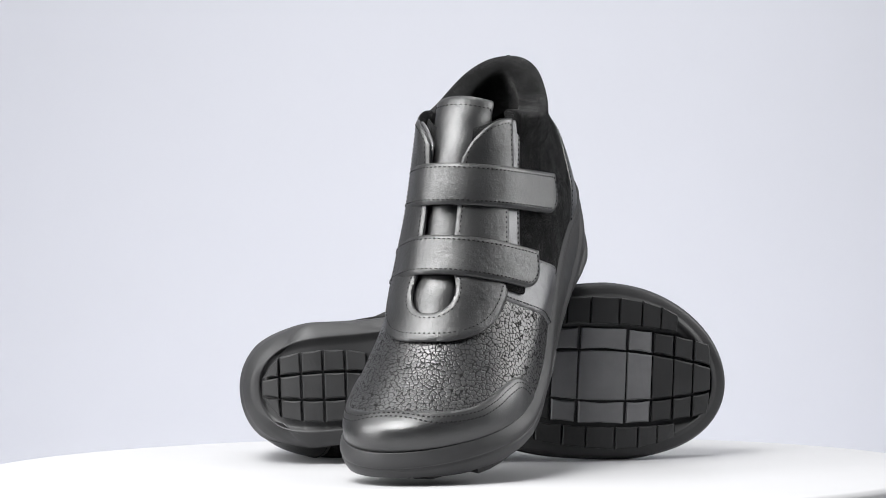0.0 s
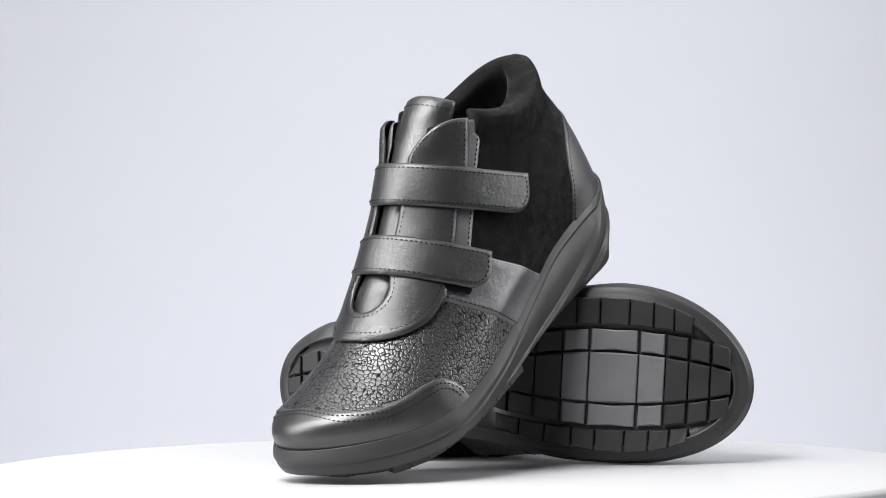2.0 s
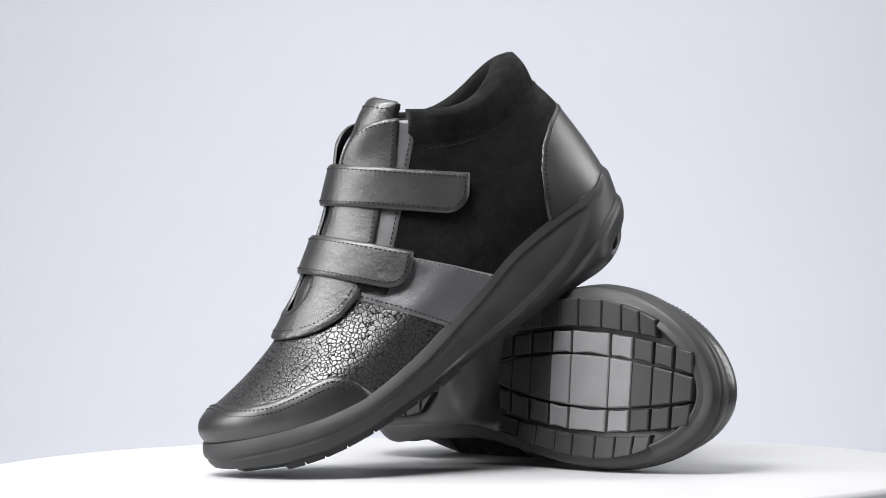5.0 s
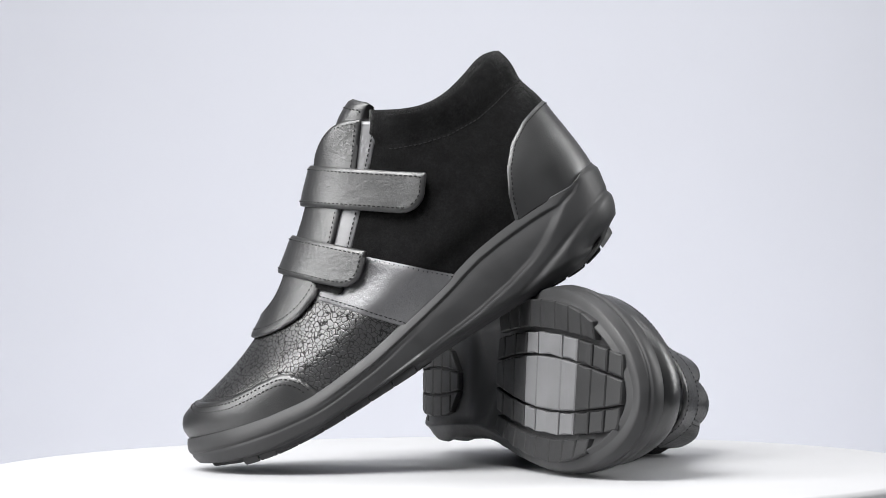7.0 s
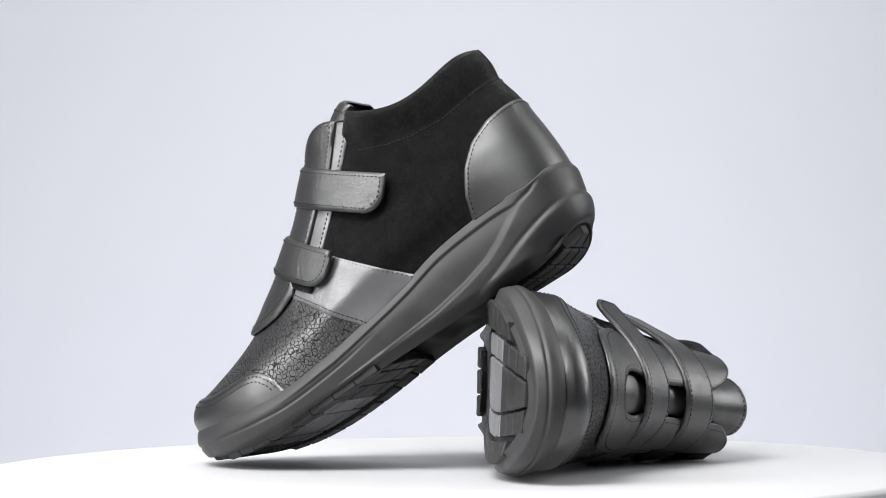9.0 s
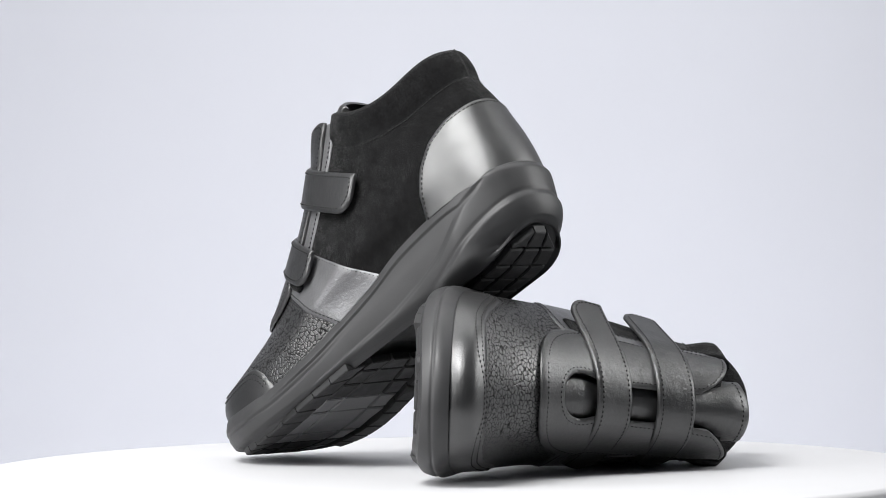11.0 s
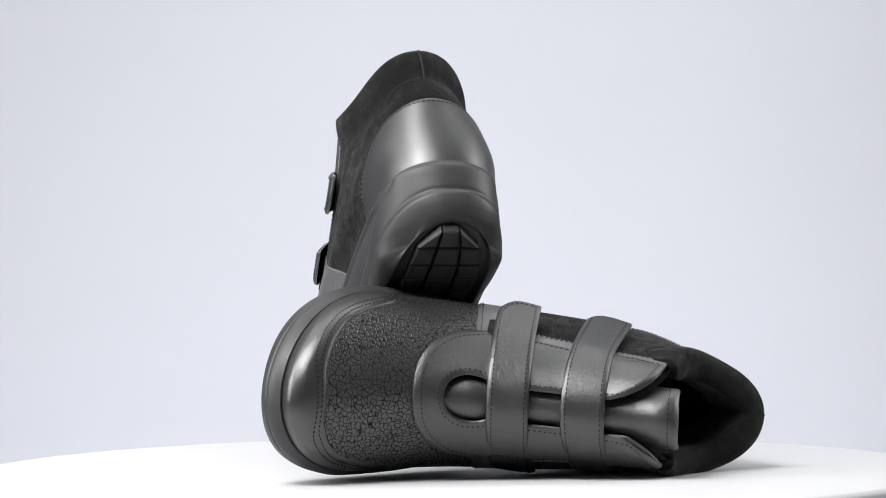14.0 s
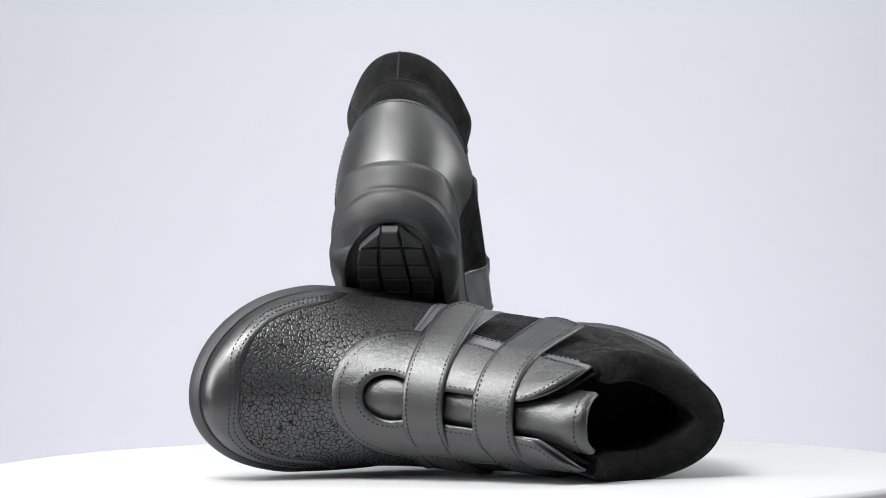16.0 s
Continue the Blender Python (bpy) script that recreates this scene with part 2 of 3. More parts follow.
def under(x):
    """Height of the sole's underside above the flat ground."""
    x = np.asarray(x, float)
    rocker = curve([-.01, .06, .10, .145, .1846, .2079, .2222, .2365, .27], [0, 0, -.0008, -.0026, -.0037, -.0025, -.0007, 0, 0], x)
    return .003 + rocker + .013 * np.clip((.035 - x) / .037, 0, 1) ** 2 + .0108 * np.clip((x - .215) / .0435, 0, 1) ** 2


def hollow(x, y):
    """The forefoot pad lies a little deeper than the blocks at the sole's edge."""
    return .0020 * step(.031, .024, np.abs(y + .001 + .075 * (x - .192))) * step(.105, .125, x)


GROOVE_A = [(.010, .0405), (.0132, .0378), (.0204, .0353), (.0301, .0276), (.0383, .0223), (.0477, .0177), (.0640, .0130), (.0864, .0085), (.120, .0045)]
GROOVE_B = [(-.012, .0300), (-.0006, .0297), (.0094, .0254), (.0228, .0199), (.0362, .0143), (.050, .0092), (.066, .0045)]


def along(pts, x, z):
    d = np.full(x.shape, 9.0)
    for (ax, az), (bx, bz) in zip(pts, pts[1:]):
        ux, uz = bx - ax, bz - az
        u = np.clip(((x - ax) * ux + (z - az) * uz) / (ux * ux + uz * uz), 0, 1)
        d = np.minimum(d, np.hypot(x - ax - u * ux, z - az - u * uz))
    return d


def build_midsole(side):
    n, levels = 340, np.linspace(0, 1, 64)
    th = np.linspace(0, 2 * np.pi, n, endpoint=False)
    s, sg = (1 + np.cos(th)) / 2, np.where(np.sin(th) >= 0, 1, -1)
    x0 = -.002 + .2605 * s
    y0 = np.where(sg > 0, plan_width(x0, True), plan_width(x0, False)) * sg
    y0 = np.where(np.abs(np.sin(th)) < 1e-9, 0, y0) + swing(x0)
    base = np.stack([x0, y0], -1)
    tan = np.roll(base, -1, 0) - np.roll(base, 1, 0)
    for _ in range(3):
        tan = (np.roll(tan, 1, 0) + tan + np.roll(tan, -1, 0)) / 3
    out = np.stack([tan[:, 1], -tan[:, 0]], -1)
    out /= np.linalg.norm(out, axis=1, keepdims=True)
    top, bot = rim_height(x0) + .0012, under(x0)
    verts, rows = [], []

    def ring(xy, z):
        rows.append(range(len(verts), len(verts) + n))
        verts.extend(np.column_stack([xy, z]))

    ring(base - out * .004, top - .004)
    ring(base - out * .0008, top - .0005)
    for k in levels:
        z = top - (top - bot) * k
        bulge = .0008 + .0030 * np.sin(np.pi * min(k * 2.2, 1) / 2) - .0030 * k ** 3 - .004 * max(0, (k - .86) / .14) ** 2
        # lip line under the rim of the forefoot, and the flowing grooves of the heel
        lip = np.exp(-((top - z - .0084) / .0009) ** 2) * step(.11, .15, x0)
        lens = step(0, .002, line_side(GROOVE_A, x0, z)) * step(.0050, .0064, top - z) * .0013 * step(.19, .15, x0) * step(.012, .032, x0)
        g = -.0006 * lip - .0007 * np.exp(-(along(GROOVE_A, x0, z) / .0011) ** 2) - .0003 * np.exp(-(along(GROOVE_B, x0, z) / .0011) ** 2) - lens
        swell = .0013 * step(.0, .004, -line_side(GROOVE_B, x0, z)) * step(.085, .05, x0)
        cup = curve([.0085, .0116, .0162, .0231, .0290, .0353, .042, .0455], [-.0095, -.0060, -.0018, .0012, .0022, .0032, .0040, .0026], z)
        back = step(.032, .006, x0)
        ring(base + out * (bulge * (1 - back) + cup * back + g + swell)[:, None], z)
    ring(base - out * .0046, bot - .0020)
    ring(base - out * .0056, bot - .0021)
    ring(base - out * .0060, bot + .0002)
    faces = []
    for a, b in zip(rows, rows[1:]):
        for j in range(n):
            faces.append((a[j], a[(j + 1) % n], b[(j + 1) % n], b[j])[::-1])
    # the underside, in strips between the two sides; the arch is hollowed
    last = list(rows[-1])
    half = n // 2
    prev = None
    for j in range(0, half + 1):
        a, b = last[j], last[-j % n]
        pa, pb = np.array(verts[a]), np.array(verts[b])
        mids = []
        for u in np.linspace(0, 1, 13)[1:-1]:
            p = pa * (1 - u) + pb * u
            arch = .006 * step(.080, .095, p[0]) * step(.135, .118, p[0]) * math.sin(math.pi * u) + float(hollow(p[0], p[1]))
            wave = .0007 * math.sin(p[0] * 300 + 4 * u) * step(.08, .09, p[0]) * step(.135, .125, p[0])
            mids.append(len(verts))
            verts.append(p + np.array([0, 0, arch + wave]))
        row = [a, *mids, b]
        if prev:
            for q in range(len(row) - 1):
                faces.append((prev[q], prev[q + 1], row[q + 1], row[q]))
        prev = row
    return finish(verts, faces, side)


def finish(verts, faces, side):
    """Lean of the worn upper, and the mirroring for the other foot."""
    v = np.array(verts)
    lean, slump, short = LEAN[side]
    v[:, 0] -= short * step(.19, .262, v[:, 0])
    v[:, 1] += lean * np.clip(v[:, 2] - .035, 0, 1)
    v[:, 0] += slump * np.clip(v[:, 2] - .070, 0, 1) * step(.065, .0, v[:, 0])
    if side < 0:
        v[:, 1] *= -1
        faces = [tuple(f)[::-1] for f in faces]
    return v, faces


def block(poly, gap, high=.003):
    """A tread block over a plan polygon, with a chamfered wearing face."""
    p = np.array(poly, float)
    c = p.mean(0)
    grown = []
    for scale_by in (gap, gap + .0001, gap + .0007):
        d = p - c
        r = np.linalg.norm(d, axis=1, keepdims=True)
        grown.append(c + d * np.clip((r - scale_by * 1.3) / r, .1, 1))
    n = len(p)
    verts, faces = [], []
    for ring_xy, drop in zip(grown, (-.001, high - .0006, high)):
        z = under(ring_xy[:, 0]) + hollow(ring_xy[:, 0], ring_xy[:, 1]) - drop
        verts += [(a, b, q) for (a, b), q in zip(ring_xy, z)]
    for k in range(2):
        for j in range(n):
            a, b = k * n + j, k * n + (j + 1) % n
            faces.append((a, b, b + n, a + n)[::-1])
    faces.append(tuple(range(2 * n, 3 * n))[::-1])
    area = np.sum(p[:, 0] * np.roll(p[:, 1], -1) - np.roll(p[:, 0], -1) * p[:, 1])
    if area < 0:
        faces = [f[::-1] for f in faces]
    return verts, faces


def cut_poly(poly, inside):
    """Polygon clipped to a region, by bisection along its edges."""
    out = []
    for a, b in zip(poly, poly[1:] + poly[:1]):
        ia, ib = inside(a), inside(b)
        if ia:
            out.append(a)
        if ia != ib:
            lo, hi = (a, b) if ia else (b, a)
            for _ in range(24):
                m = ((lo[0] + hi[0]) / 2, (lo[1] + hi[1]) / 2)
                lo, hi = (m, hi) if inside(m) else (lo, m)
            out.append(lo)
    return out


def rich(poly, n=4):
    out = []
    for a, b in zip(poly, poly[1:] + poly[:1]):
        out += [(a[0] + (b[0] - a[0]) * k / n, a[1] + (b[1] - a[1]) * k / n) for k in range(n)]
    return out


def tread_plan():
    """Blocks of the two barrel-shaped tread pads and of the low rim blocks round them: (polygon, is the grey patch, gap)."""
    res = []

    def fore(x):
        return ((x - .187) / .065) ** 2

    def lines(x):
        return (.0265 - .0070 * fore(x), .0139 - .0075 * fore(x))

    def cell(a, b, rows_at, k):
        xs = [a + (b - a) * j / 4 for j in range(5)]
        return [(x, rows_at(x)[k]) for x in xs] + [(x, rows_at(x)[k + 1]) for x in xs[::-1]]

    def four(x):
        hi, lo = lines(x)
        return (-hi, -lo, lo, hi)

    # forefoot
    cols = [.1175, .1315, .1460, .1610, .1755, .2025, .2170, .2295, .2410, .2518]
    for a, b in zip(cols, cols[1:]):
        for k in range(3):
            poly = cut_poly(cell(a, b, four, k), lambda p: ((p[0] - .187) / .0655) ** 6 + (p[1] / .0266) ** 6 < 1)
            if len(poly) > 3:
                res.append((poly, .160 < (a + b) / 2 < .218, .0004 if k == 1 else .0008))
    edge = [.125, .139, .153, .168, .181, .197, .210, .221, .231]
    for sgn in (1, -1):
        for a, b in zip(edge, edge[1:]):
            xs = [a, (a + b) / 2, b]
            lo = [lines(x)[0] + .0012 for x in xs]
            hi = [max(float(plan_width(np.array(x), sgn > 0)) - .0032, l + .0005) for x, l in zip(xs, lo)]
            if hi[1] - lo[1] < .003:
                continue
            poly = [(x, sgn * l) for x, l in zip(xs, lo)] + [(x, sgn * h) for x, h in list(zip(xs, hi))[::-1]]
            res.append((poly, False, .0003))
    # heel
    cols = [.002, .014, .0255, .0375, .0495, .0615, .073]

    def heel_rows(x):
        bow = ((x - .040) / .037) ** 2
        return (-.0200 + .006 * bow, -.0075 + .003 * bow, .0075 - .003 * bow, .0200 - .006 * bow)

    for a, b in zip(cols, cols[1:]):
        for k in range(3):
            poly = cut_poly(cell(a, b, heel_rows, k), lambda p: abs((p[0] - .0385) / .0345) ** 2.8 + abs(p[1] / .0200) ** 2.8 < 1)
            if len(poly) > 3:
                res.append((poly, False, .0006))
    return res


# ---- the upper's panels ----
CAP_LINE = [(.1735, .004), (.1749, .0118), (.1772, .0165), (.1808, .0248), (.1859, .0305), (.1911, .0332), (.2005, .0344), (.2106, .0347), (.2236, .0360), (.2330, .0388), (.2415, .0425), (.2425, .060)]
MID_FRONT = [(.1150, .012), (.1234, .0226), (.1353, .0358), (.1435, .0447), (.1559, .0582), (.186, .09)]
MID_BACK = [(.072, .014), (.0883, .0299), (.0969, .0377), (.108, .0477), (.1213, .0597), (.145, .082)]
COUNTER_LINE = [(-.010, .0890), (.0016, .0875), (.0159, .0823), (.0269, .0752), (.0354, .0649), (.0419, .0517), (.0454, .0395), (.047, .025)]
QUARTER_LINE = [(.070, .1305), (.0775, .1223), (.0967, .1013), (.1117, .0847), (.1253, .0705), (.140, .055)]
EYESTAY_LINE = [(.078, .1370), (.0855, .1271), (.1023, .1046), (.1201, .0896), (.1313, .0775), (.1542, .0621), (.163, .0588), (.1738, .0549), (.1838, .0524), (.1904, .0528), (.1945, .0560), (.1965, .066)]
COLLAR_LINE = [(.105, .120), (.0879, .1094), (.0809, .1049), (.0671, .0995), (.0521, .0960), (.0353, .0956), (.0236, .0981), (.0152, .1007), (.008, .1025), (-.01, .106)]


def build_shoe(side, label):
    shoe = tagged(new("ankle_boot"), label, "shoe", "pair of boots")
    P, N = upper_grid(240, np.linspace(0, 1.06, 170))
    X, Y, Z = P[..., 0], P[..., 1], P[..., 2]
    low = np.linspace(0, 1.06, 170)[:, None] * np.ones(X.shape[1])[None, :]

    def piece(name, f, high, thick, mat, text=""):
        v, fc = finish(*clip_panel(P, N, f, high, thick), side)
        return mesh_object(name, v, fc, mat, shoe, text)

    def seam(parent, f, level, high, keep=lambda p: True):
        v, fc = stitches(contour(P, N, f, level, high), keep)
        if v:
            v, fc = finish(v, fc, side)
            ob = mesh_object("stitching", v, fc, THREAD, parent, "row of small black stitches", False)
            tagged(ob, kind="stuff")

    cap = -line_side(CAP_LINE, X, Z)
    mid_front = -line_side(MID_FRONT, X, Z)
    mid_back = -line_side(MID_BACK, X, Z)
    counter = -line_side(COUNTER_LINE, X, Z)
    quarter = line_side(QUARTER_LINE[::-1], X, Z)
    eyestay = line_side(EYESTAY_LINE, X, Z)
    bow = .013 * (1 - (np.clip(X - .150, 0, 1) / .0462) ** 2.2 - (np.abs(Y - swing(X)) / .0305) ** 2.2)
    eyestay = np.where(X > .150, np.minimum(eyestay + .004, bow), eyestay)
    below_top = (1.0 - low) * .1
    gap = np.abs(Y + .0014) - .0078
    keyhole = np.maximum(np.hypot((X - .1700) / 1.15, Y) - .0108, -9)
    throat = np.minimum(np.where(X > .166, 9, gap), keyhole)
    collar = line_side(COLLAR_LINE, X, Z)

    # lining: the inside of the boot
    inner_w = np.linspace(0.0, 1.0, 40)
    Pi, Ni = upper_grid(120, inner_w)
    v, fc = finish(*clip_panel(Pi, Ni, np.full(Pi.shape[:2], .01), -.0022, .0008), side)
    mesh_object("lining", v, fc, LINING, shoe, "black textile lining")

    vamp = piece("vamp", np.minimum(np.minimum(-cap + .003, mid_front + .003), keyhole - .0012), .0004, .0016, CRACK, "black crackled glossy leather vamp")
    for hand in (1, -1):
        middle = piece("side_panel", np.minimum(np.minimum(-mid_front, mid_back + .003), np.minimum(np.minimum(.6 - low, .006 - eyestay), Y * hand)), .0011, .0014, GREY, "pearl-grey leather side panel")
        seam(middle, np.minimum(-mid_front, Y * hand), .0022, .0013, lambda p: p[2] < .060 and abs(p[1]) > .01)
        seam(middle, np.minimum(-mid_back, Y * hand), .0014, .0009, lambda p: p[2] < .064 and abs(p[1]) > .01)
    piece("quarter", np.minimum(np.minimum(-mid_back, quarter + .004), below_top), .0007, .0018, SUEDE, "black suede quarter")
    toe = piece("toe_cap", np.minimum(cap, .5 - low), .0012, .0014, CAP, "polished black leather toe cap")
    heel = piece("heel_counter", np.minimum(counter, np.where(X < .08, 1, -1)), .0013, .0016, COUNTER, "smooth black leather heel counter")
    front = (X > .07).astype(float) - .5
    flap = below_top - .001 - .011 * np.clip((.0195 - np.abs(Y)) / .0125, 0, 1) ** 2
    for hand in (1, -1):
        f = np.minimum(np.minimum(np.minimum(-quarter, front), np.minimum(.012 - mid_back, flap - .0006)), np.minimum(Y * hand - .003, throat - .001))
        facing = piece("facing", f, .0014, .0014, GREY, "pearl-grey leather facing strip")
        seam(facing, np.minimum(-quarter, np.where(X > .07, Y * hand, -1)), .0020, .0016, lambda p: .078 < p[0] < .135 and abs(p[1]) > .012 and p[2] < .121)
    def flap_height(p):
        return .0033 + .0034 * float(step(.112, .128, p[2]) * step(.026, .014, abs(p[1])))

    stay_f = np.minimum(np.minimum(eyestay, throat), np.minimum(flap, front))
    stay = piece("eyestay", stay_f, flap_height, .0020, SMOOTH, "smooth black leather lace stay")
    seam(vamp, cap, -.0010 + .0035, .0014, lambda p: p[2] > rim_height(p[0]) + .003)
    seam(toe, cap, .0050, .0014, lambda p: p[2] > rim_height(p[0]) + .003)
    seam(heel, counter, .0022, .0015, lambda p: p[0] < .06)
    seam(stay, stay_f, .0022, lambda p: flap_height(p) + .0001)

    # padded collar, rolled over the top edge
    th_n = 160
    cw = np.linspace(.66, 1.0, 35)
    Pc, Nc = upper_grid(th_n, cw)
    cols = [j for j in range(th_n) if Pc[-1, j, 0] < .0815]
    verts, faces, prev = [], [], None
    for j in cols:
        fade = float(step(.0880, .070, Pc[-1, j, 0]))
        drop = Pc[:, j, 2] - curve([q[0] for q in COLLAR_LINE[::-1]], [q[1] for q in COLLAR_LINE[::-1]], Pc[:, j, 0])
        begin = float(np.interp(0.0, np.maximum.accumulate(drop), np.arange(35)))
        idx = np.linspace(min(begin, 30.0), 34, 12)
        pts = [np.array([np.interp(q, range(35), Pc[:, j, k]) for k in range(3)]) for q in idx]
        nrm = [np.array([np.interp(q, range(35), Nc[:, j, k]) for k in range(3)]) for q in idx]
        nrm = [m / np.linalg.norm(m) for m in nrm]
        fat = .0008 + .0040 * fade
        ring_pts = []
        for q, (p, m) in enumerate(zip(pts, nrm)):
            ring_pts.append(p + m * (.0003 + fat * math.sin(math.pi / 2 * q / 11) ** 1.1))
        n_top = nrm[-1] * np.array([1, 1, 0])
        n_top /= np.linalg.norm(n_top)
        thick = .0026 + .0052 * fade
        for a in np.linspace(15, 165, 9):
            ra = math.radians(a)
            ring_pts.append(pts[-1] + n_top * (fat - thick + thick * math.cos(ra)) + np.array([0, 0, .0044 * math.sin(ra)]))
        inside = ring_pts[-1]
        for q in range(1, 7):
            ring_pts.append(inside + n_top * (.0022 * math.sin(q / 6 * 2.4) - .001 * q / 6) - np.array([0, 0, .0042 * q]))
        if j == th_n // 2:
            spine = ring_pts[:15]
        i = len(verts)
        verts += ring_pts
        if prev is not None:
            for q in range(len(ring_pts) - 1):
                faces.append((prev + q, i + q, i + q + 1, prev + q + 1))
        prev = i
    last = len(verts) - len(ring_pts)
    faces += [tuple(range(len(ring_pts))), tuple(range(last, len(verts)))[::-1]]
    v, fc = finish(verts, faces, side)
    padded = mesh_object("collar", v, fc, COLLAR, shoe, "padded black suede collar")
    sv, sf = [], []
    for q, p in enumerate(spine):
        away = np.array([-.0005, 0, .0003 * q / 15])
        sv += [p + np.array([0, -.0007, 0]) - away, p + np.array([0, -.0004, 0]) + away, p + np.array([0, .0004, 0]) + away, p + np.array([0, .0007, 0]) - away]
        if q:
            b4 = 4 * q
            sf += [(b4 - 4 + k, b4 - 3 + k, b4 + 1 + k, b4 + k) for k in range(3)]
    sv, sf = finish(sv, sf, side)
    mesh_object("back_seam", sv, sf, THREAD, padded, "narrow dark seam down the back")
    band = np.where(X < .088, collar, -.01)
    seam(bpy.data.objects[shoe.children[2].name], band, .0006, .0011, lambda p: p[0] < .084)

    seam(heel, np.where(X < .03, Y, 1.0), 0.0, .0007, lambda p: p[0] < .02 and .088 < p[2] < .101)

    # tongue
    tw = np.linspace(.42, 1.12, 80)
    Pt, Nt = upper_grid(200, tw)
    tl = tw[:, None] * np.ones(200)[None, :]
    tf = np.minimum(.0125 + .0105 * step(.93, 1.0, tl) - np.abs(Pt[..., 1] + .0014), Pt[..., 0] - .083)
    tf = np.minimum(tf, (1.115 - tl) * .1 - 8.0 * Pt[..., 1] ** 2)

    def pad_height(p):
        return -.0004 + .0014 * math.exp(-((p[0] - .170) / .008) ** 2) - 14.0 * (p[1] + .0014) ** 2

    v, fc = finish(*clip_panel(Pt, Nt, tf, pad_height, .0034), side)
    if side < 0:
        v = v + np.outer(step(.118, .144, v[:, 2]), (.007, 0, .003))
    tongue = mesh_object("tongue", v, fc, SMOOTH, shoe, "padded black leather tongue")
    cs = stitches(contour(Pt, Nt, tf, .0035, lambda p: pad_height(p) + .0002), lambda p: p[2] > .129)
    if cs[0]:
        cv, cf = finish(*cs, side)
        if side < 0:
            cv = cv + np.outer(step(.118, .144, cv[:, 2]), (.007, 0, .003))
        tagged(mesh_object("stitching", cv, cf, THREAD, tongue, "row of small black stitches", False), kind="stuff")

    # two hook-and-loop straps
    for (nx, nz, q0, q1), (rx, rz, end), foot in (((.669, -.743, .0318, .0530), (.743, .669, .1305), .052), ((.573, -.819, -.0270, -.0054), (.819, .573, .1068), .082)):
        q, r = X * nx + Z * nz, X * rx + Z * rz
        mid, half = (q0 + q1) / 2, (q1 - q0) / 2
        across = half - np.abs(q - mid)
        tip = r - end
        lower_corner = .012 - np.hypot(np.maximum(0, q - (q1 - .012)), np.maximum(0, end + .012 - r))
        corner = np.where((q > q1 - .012) & (r < end + .012), lower_corner, 1)
        outer = np.minimum(tip, corner)
        inner = Z - foot
        f = np.minimum(across, np.where(Y > 0, outer, np.minimum(inner, .02)))
        f = np.minimum(f, np.where(X > .05, 1, -1))
        loose = .001 if side > 0 else (.0075 if foot < .06 else .0035)   # the tips of the fallen boot's straps stand off

        def lift(p, rx=rx, rz=rz, end=end, loose=loose):
            free = max(0.0, 1 - (p[0] * rx + p[2] * rz - end) / .034) if p[1] > 0 else 0.0
            return .0054 - .0024 * float(step(-.008, -.026, p[1])) + loose * min(free, 1.1) ** 2

        pad = np.minimum(half - .001 - np.abs(q - mid - .0042), np.minimum(r - end - .009, np.minimum(Y - .016, .035 + end - r)))
        if foot < .06:
            piece("loop_pad", pad, .0030, .0014, LINING, "fuzzy black loop pad under the strap")
        strap = piece("strap", f, lift, .0022, SMOOTH, "smooth black leather hook-and-loop strap")
        seam(strap, f, .0024, lambda p: lift(p) + .0002)

    v, fc = build_midsole(side)
    sole = mesh_object("midsole", v, fc, SOLE, shoe, "matt black moulded sole with flowing grooves")
    for poly, is_grey, gap_by in tread_plan():
        poly = [(x + .085 * y * float(step(.08, .12, x)), y - .001 * float(step(.08, .12, x)) - .075 * (x - .192) * float(step(.08, .12, x))) for x, y in poly]
        v, fc = finish(*block(poly, gap_by, .0031 if gap_by < .00035 else .003), side)
        mesh_object("tread_block", v, fc, PATCH if is_grey else TREAD, sole, "grey rubber tread block" if is_grey else "", False)
    return shoe


# ---- the studio ----
def box(name, lo, hi, mat, label="", kind="structure"):
    bm = bmesh.new()
    bmesh.ops.create_cube(bm, size=1)
    for v in bm.verts:
        v.co = [lo[k] + (v.co[k] + .5) * (hi[k] - lo[k]) for k in range(3)]
    me = bpy.data.meshes.new(name)
    bm.to_mesh(me)
    bm.free()
    me.materials.append(mat)
    return tagged(new(name, me), label, name.split("_")[0], kind=kind)


def lathe(profile, n=160):
    verts, faces = [], []
    for r, z in profile:
        verts += [(r * math.cos(2 * math.pi * k / n), r * math.sin(2 * math.pi * k / n), z) for k in range(n)]
    for i in range(len(profile) - 1):
        for k in range(n):
            faces.append((i * n + k, i * n + (k + 1) % n, (i + 1) * n + (k + 1) % n, (i + 1) * n + k))
    return verts, faces


FLOOR = -0.78
box("floor", (-3, -3.2, FLOOR - .1), (3, 2.4, FLOOR), ROOM, "grey studio floor")
box("ceiling", (-3, -3.2, 2.8), (3, 3, 2.9), ROOM, "grey studio ceiling")
box("wall_west", (-3.1, -3.2, FLOOR), (-3, 3, 2.8), ROOM, "grey studio wall")
box("wall_east", (3, -3.2, FLOOR), (3.1, 3, 2.8), ROOM, "grey studio wall")
box("wall_south", (-3, -3.3, FLOOR), (3, -3.2, 2.8), ROOM, "grey studio wall")
box("wall_north", (-3, 3.0, FLOOR), (3, 3.1, 2.8), ROOM, "grey studio wall")

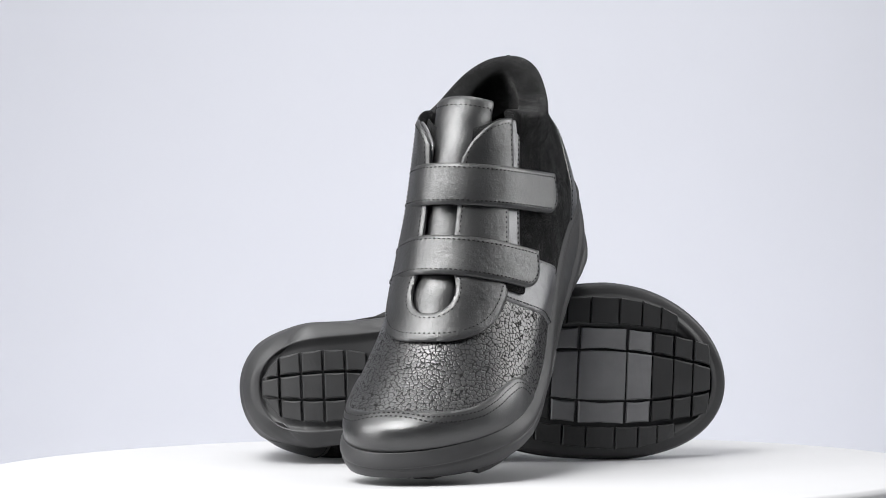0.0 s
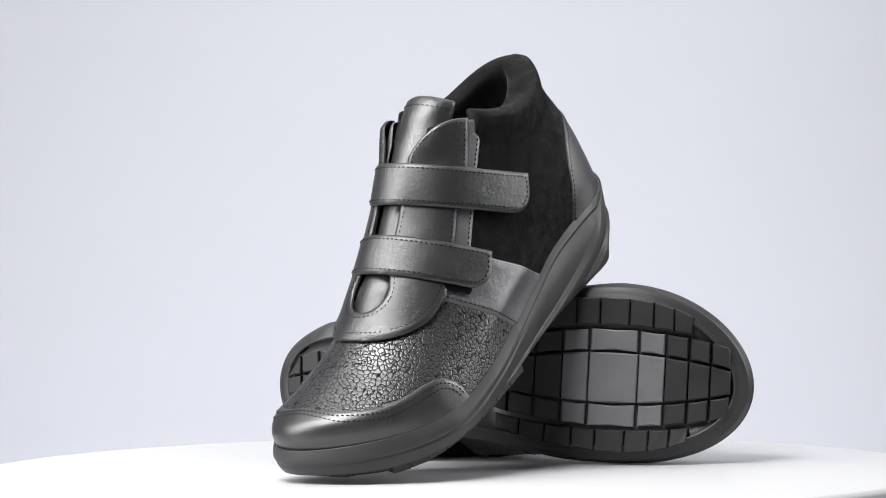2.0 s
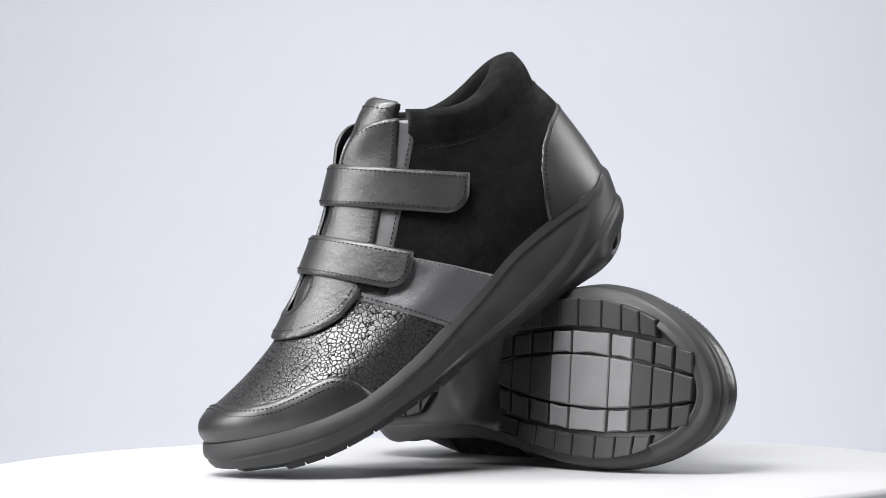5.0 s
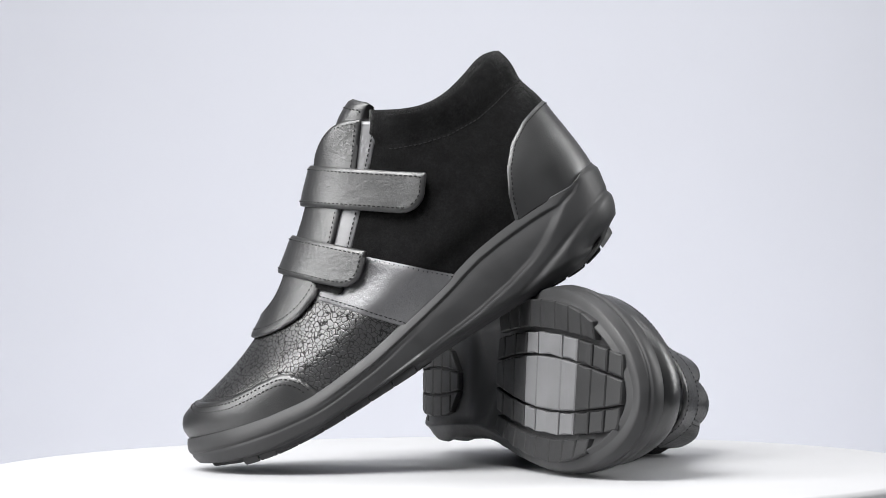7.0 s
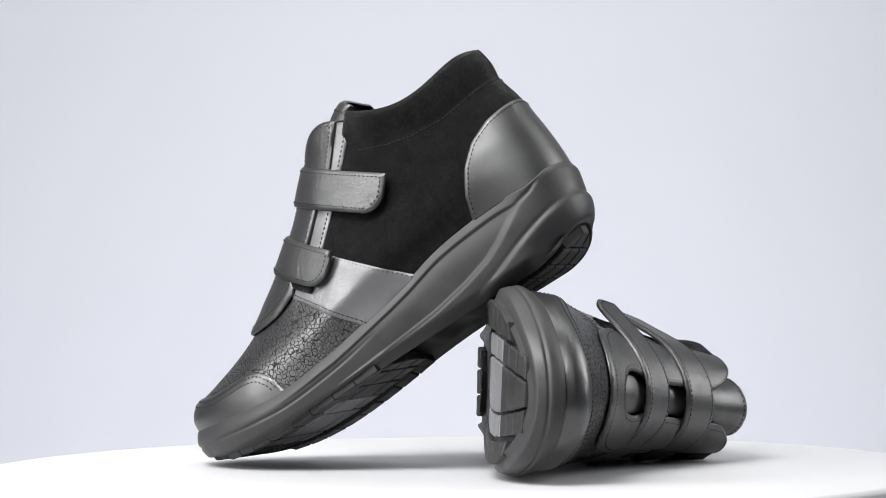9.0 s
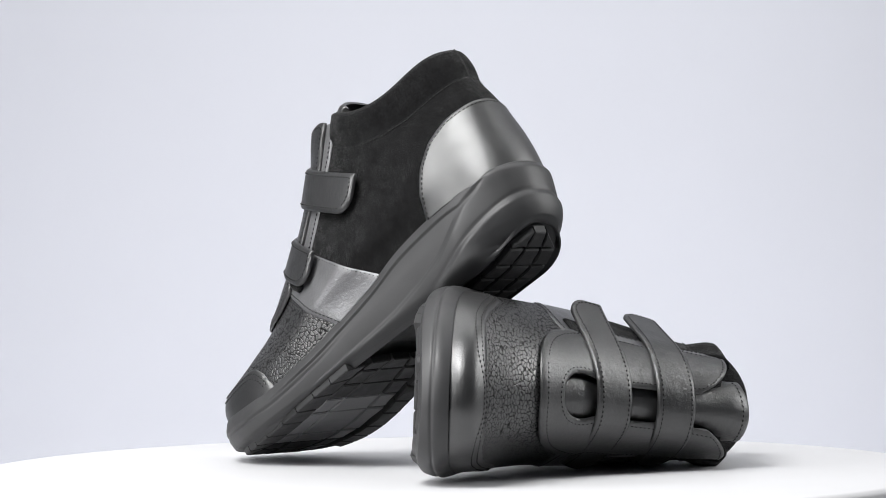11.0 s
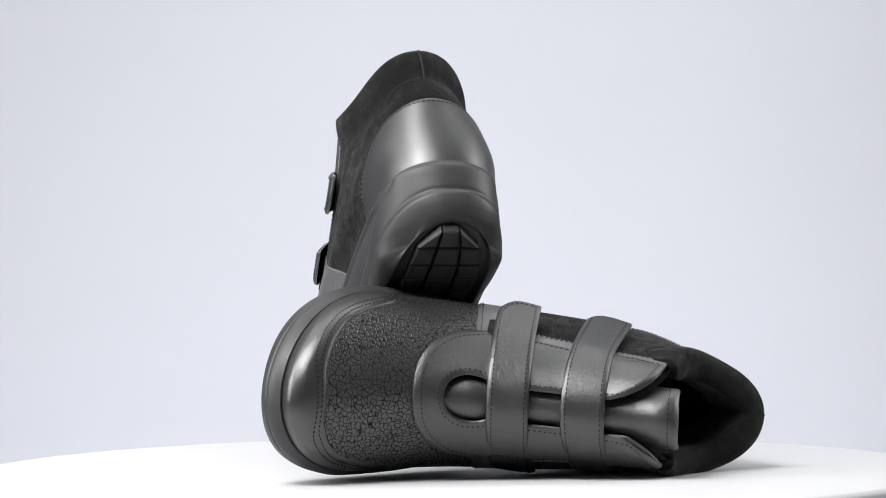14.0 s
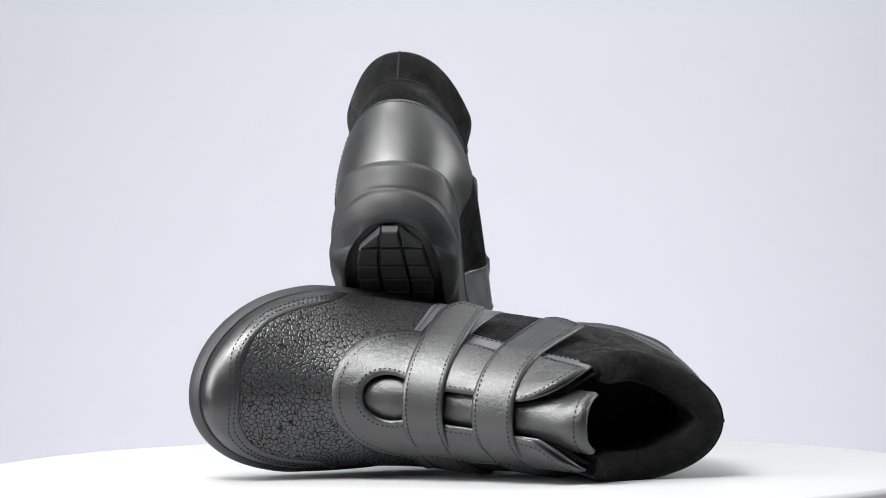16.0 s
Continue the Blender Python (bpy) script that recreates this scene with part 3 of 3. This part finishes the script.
# seamless paper sweep behind the table
sweep = [(1.0, FLOOR + .004)] + [(2.0 + .6 * math.sin(a), FLOOR + .604 - .6 * math.cos(a)) for a in np.linspace(0, math.pi / 2, 14)] + [(2.6, 2.6)]
pv, pf = [], []
for y, z in sweep:
    pv += [(-2.2, y, z), (2.2, y, z)]
for k in range(len(sweep) - 1):
    pf.append((2 * k, 2 * k + 1, 2 * k + 3, 2 * k + 2))
backdrop = mesh_object("backdrop", pv, pf, WALL)
solid = backdrop.modifiers.new("thickness", "SOLIDIFY")
solid.thickness = .003
solid.offset = -1
tagged(backdrop, "plain pale blue-grey seamless studio paper", "backdrop", kind="structure")

# turntable
table = tagged(new("turntable"), "round white turntable with a smooth top", "turntable")
R = .2575
v, fc = lathe([(0.0001, -.018), (R - .004, -.018), (R - .001, -.017), (R, -.015), (R, -.003), (R - .0008, -.0008), (R - .003, 0), (0.0001, 0)][::1])
top = mesh_object("tabletop", v, fc, WHITE, table)
v, fc = lathe([(.0001, FLOOR), (.16, FLOOR), (.16, FLOOR + .02), (.03, FLOOR + .03), (.03, -.05), (.10, -.018), (.0001, -.018)], 64)
mesh_object("pedestal", v, fc, WHITE, table)

standing = build_shoe(1, "black leather ankle boot, heel propped up on the fallen boot")
fallen = build_shoe(-1, "black leather and suede ankle boot lying on its side")


def axes(origin, forward, up):
    f = Vector(forward).normalized()
    u = Vector(up)
    u = (u - f * u.dot(f)).normalized()
    s = u.cross(f)
    m = Matrix((f, s, u)).transposed().to_4x4()
    m.translation = origin
    return m


SIDE_ON = 6.75
TILT = radians(30.6)
STANDING = Matrix.Rotation(radians(-SPIN * SIDE_ON), 4, "Z") @ axes((.0950, -.0225, .1192), (-math.cos(TILT), 0, -math.sin(TILT)), (-math.sin(TILT), 0, math.cos(TILT)))
FALLEN = axes((-.1056, .0067, .0406), (.9937, .1117, .037), (-.1117, .9937, -.0258))


# the table stands a little askew
TABLE = Matrix.Translation((.001, -.018, -.0006)) @ Matrix.Rotation(radians(-.44), 4, "Y") @ Matrix.Rotation(radians(.45), 4, "X")


def motions():
    steps = [k * 0.5 for k in range(33)]
    for thing, start in ((standing, STANDING), (fallen, FALLEN)):
        walk(thing, [(t, Matrix.Rotation(radians(SPIN * t), 4, "Z") @ start) for t in steps])
    walk(table, [(t, TABLE @ Matrix.Rotation(radians(SPIN * t), 4, "Z")) for t in steps])


motions()
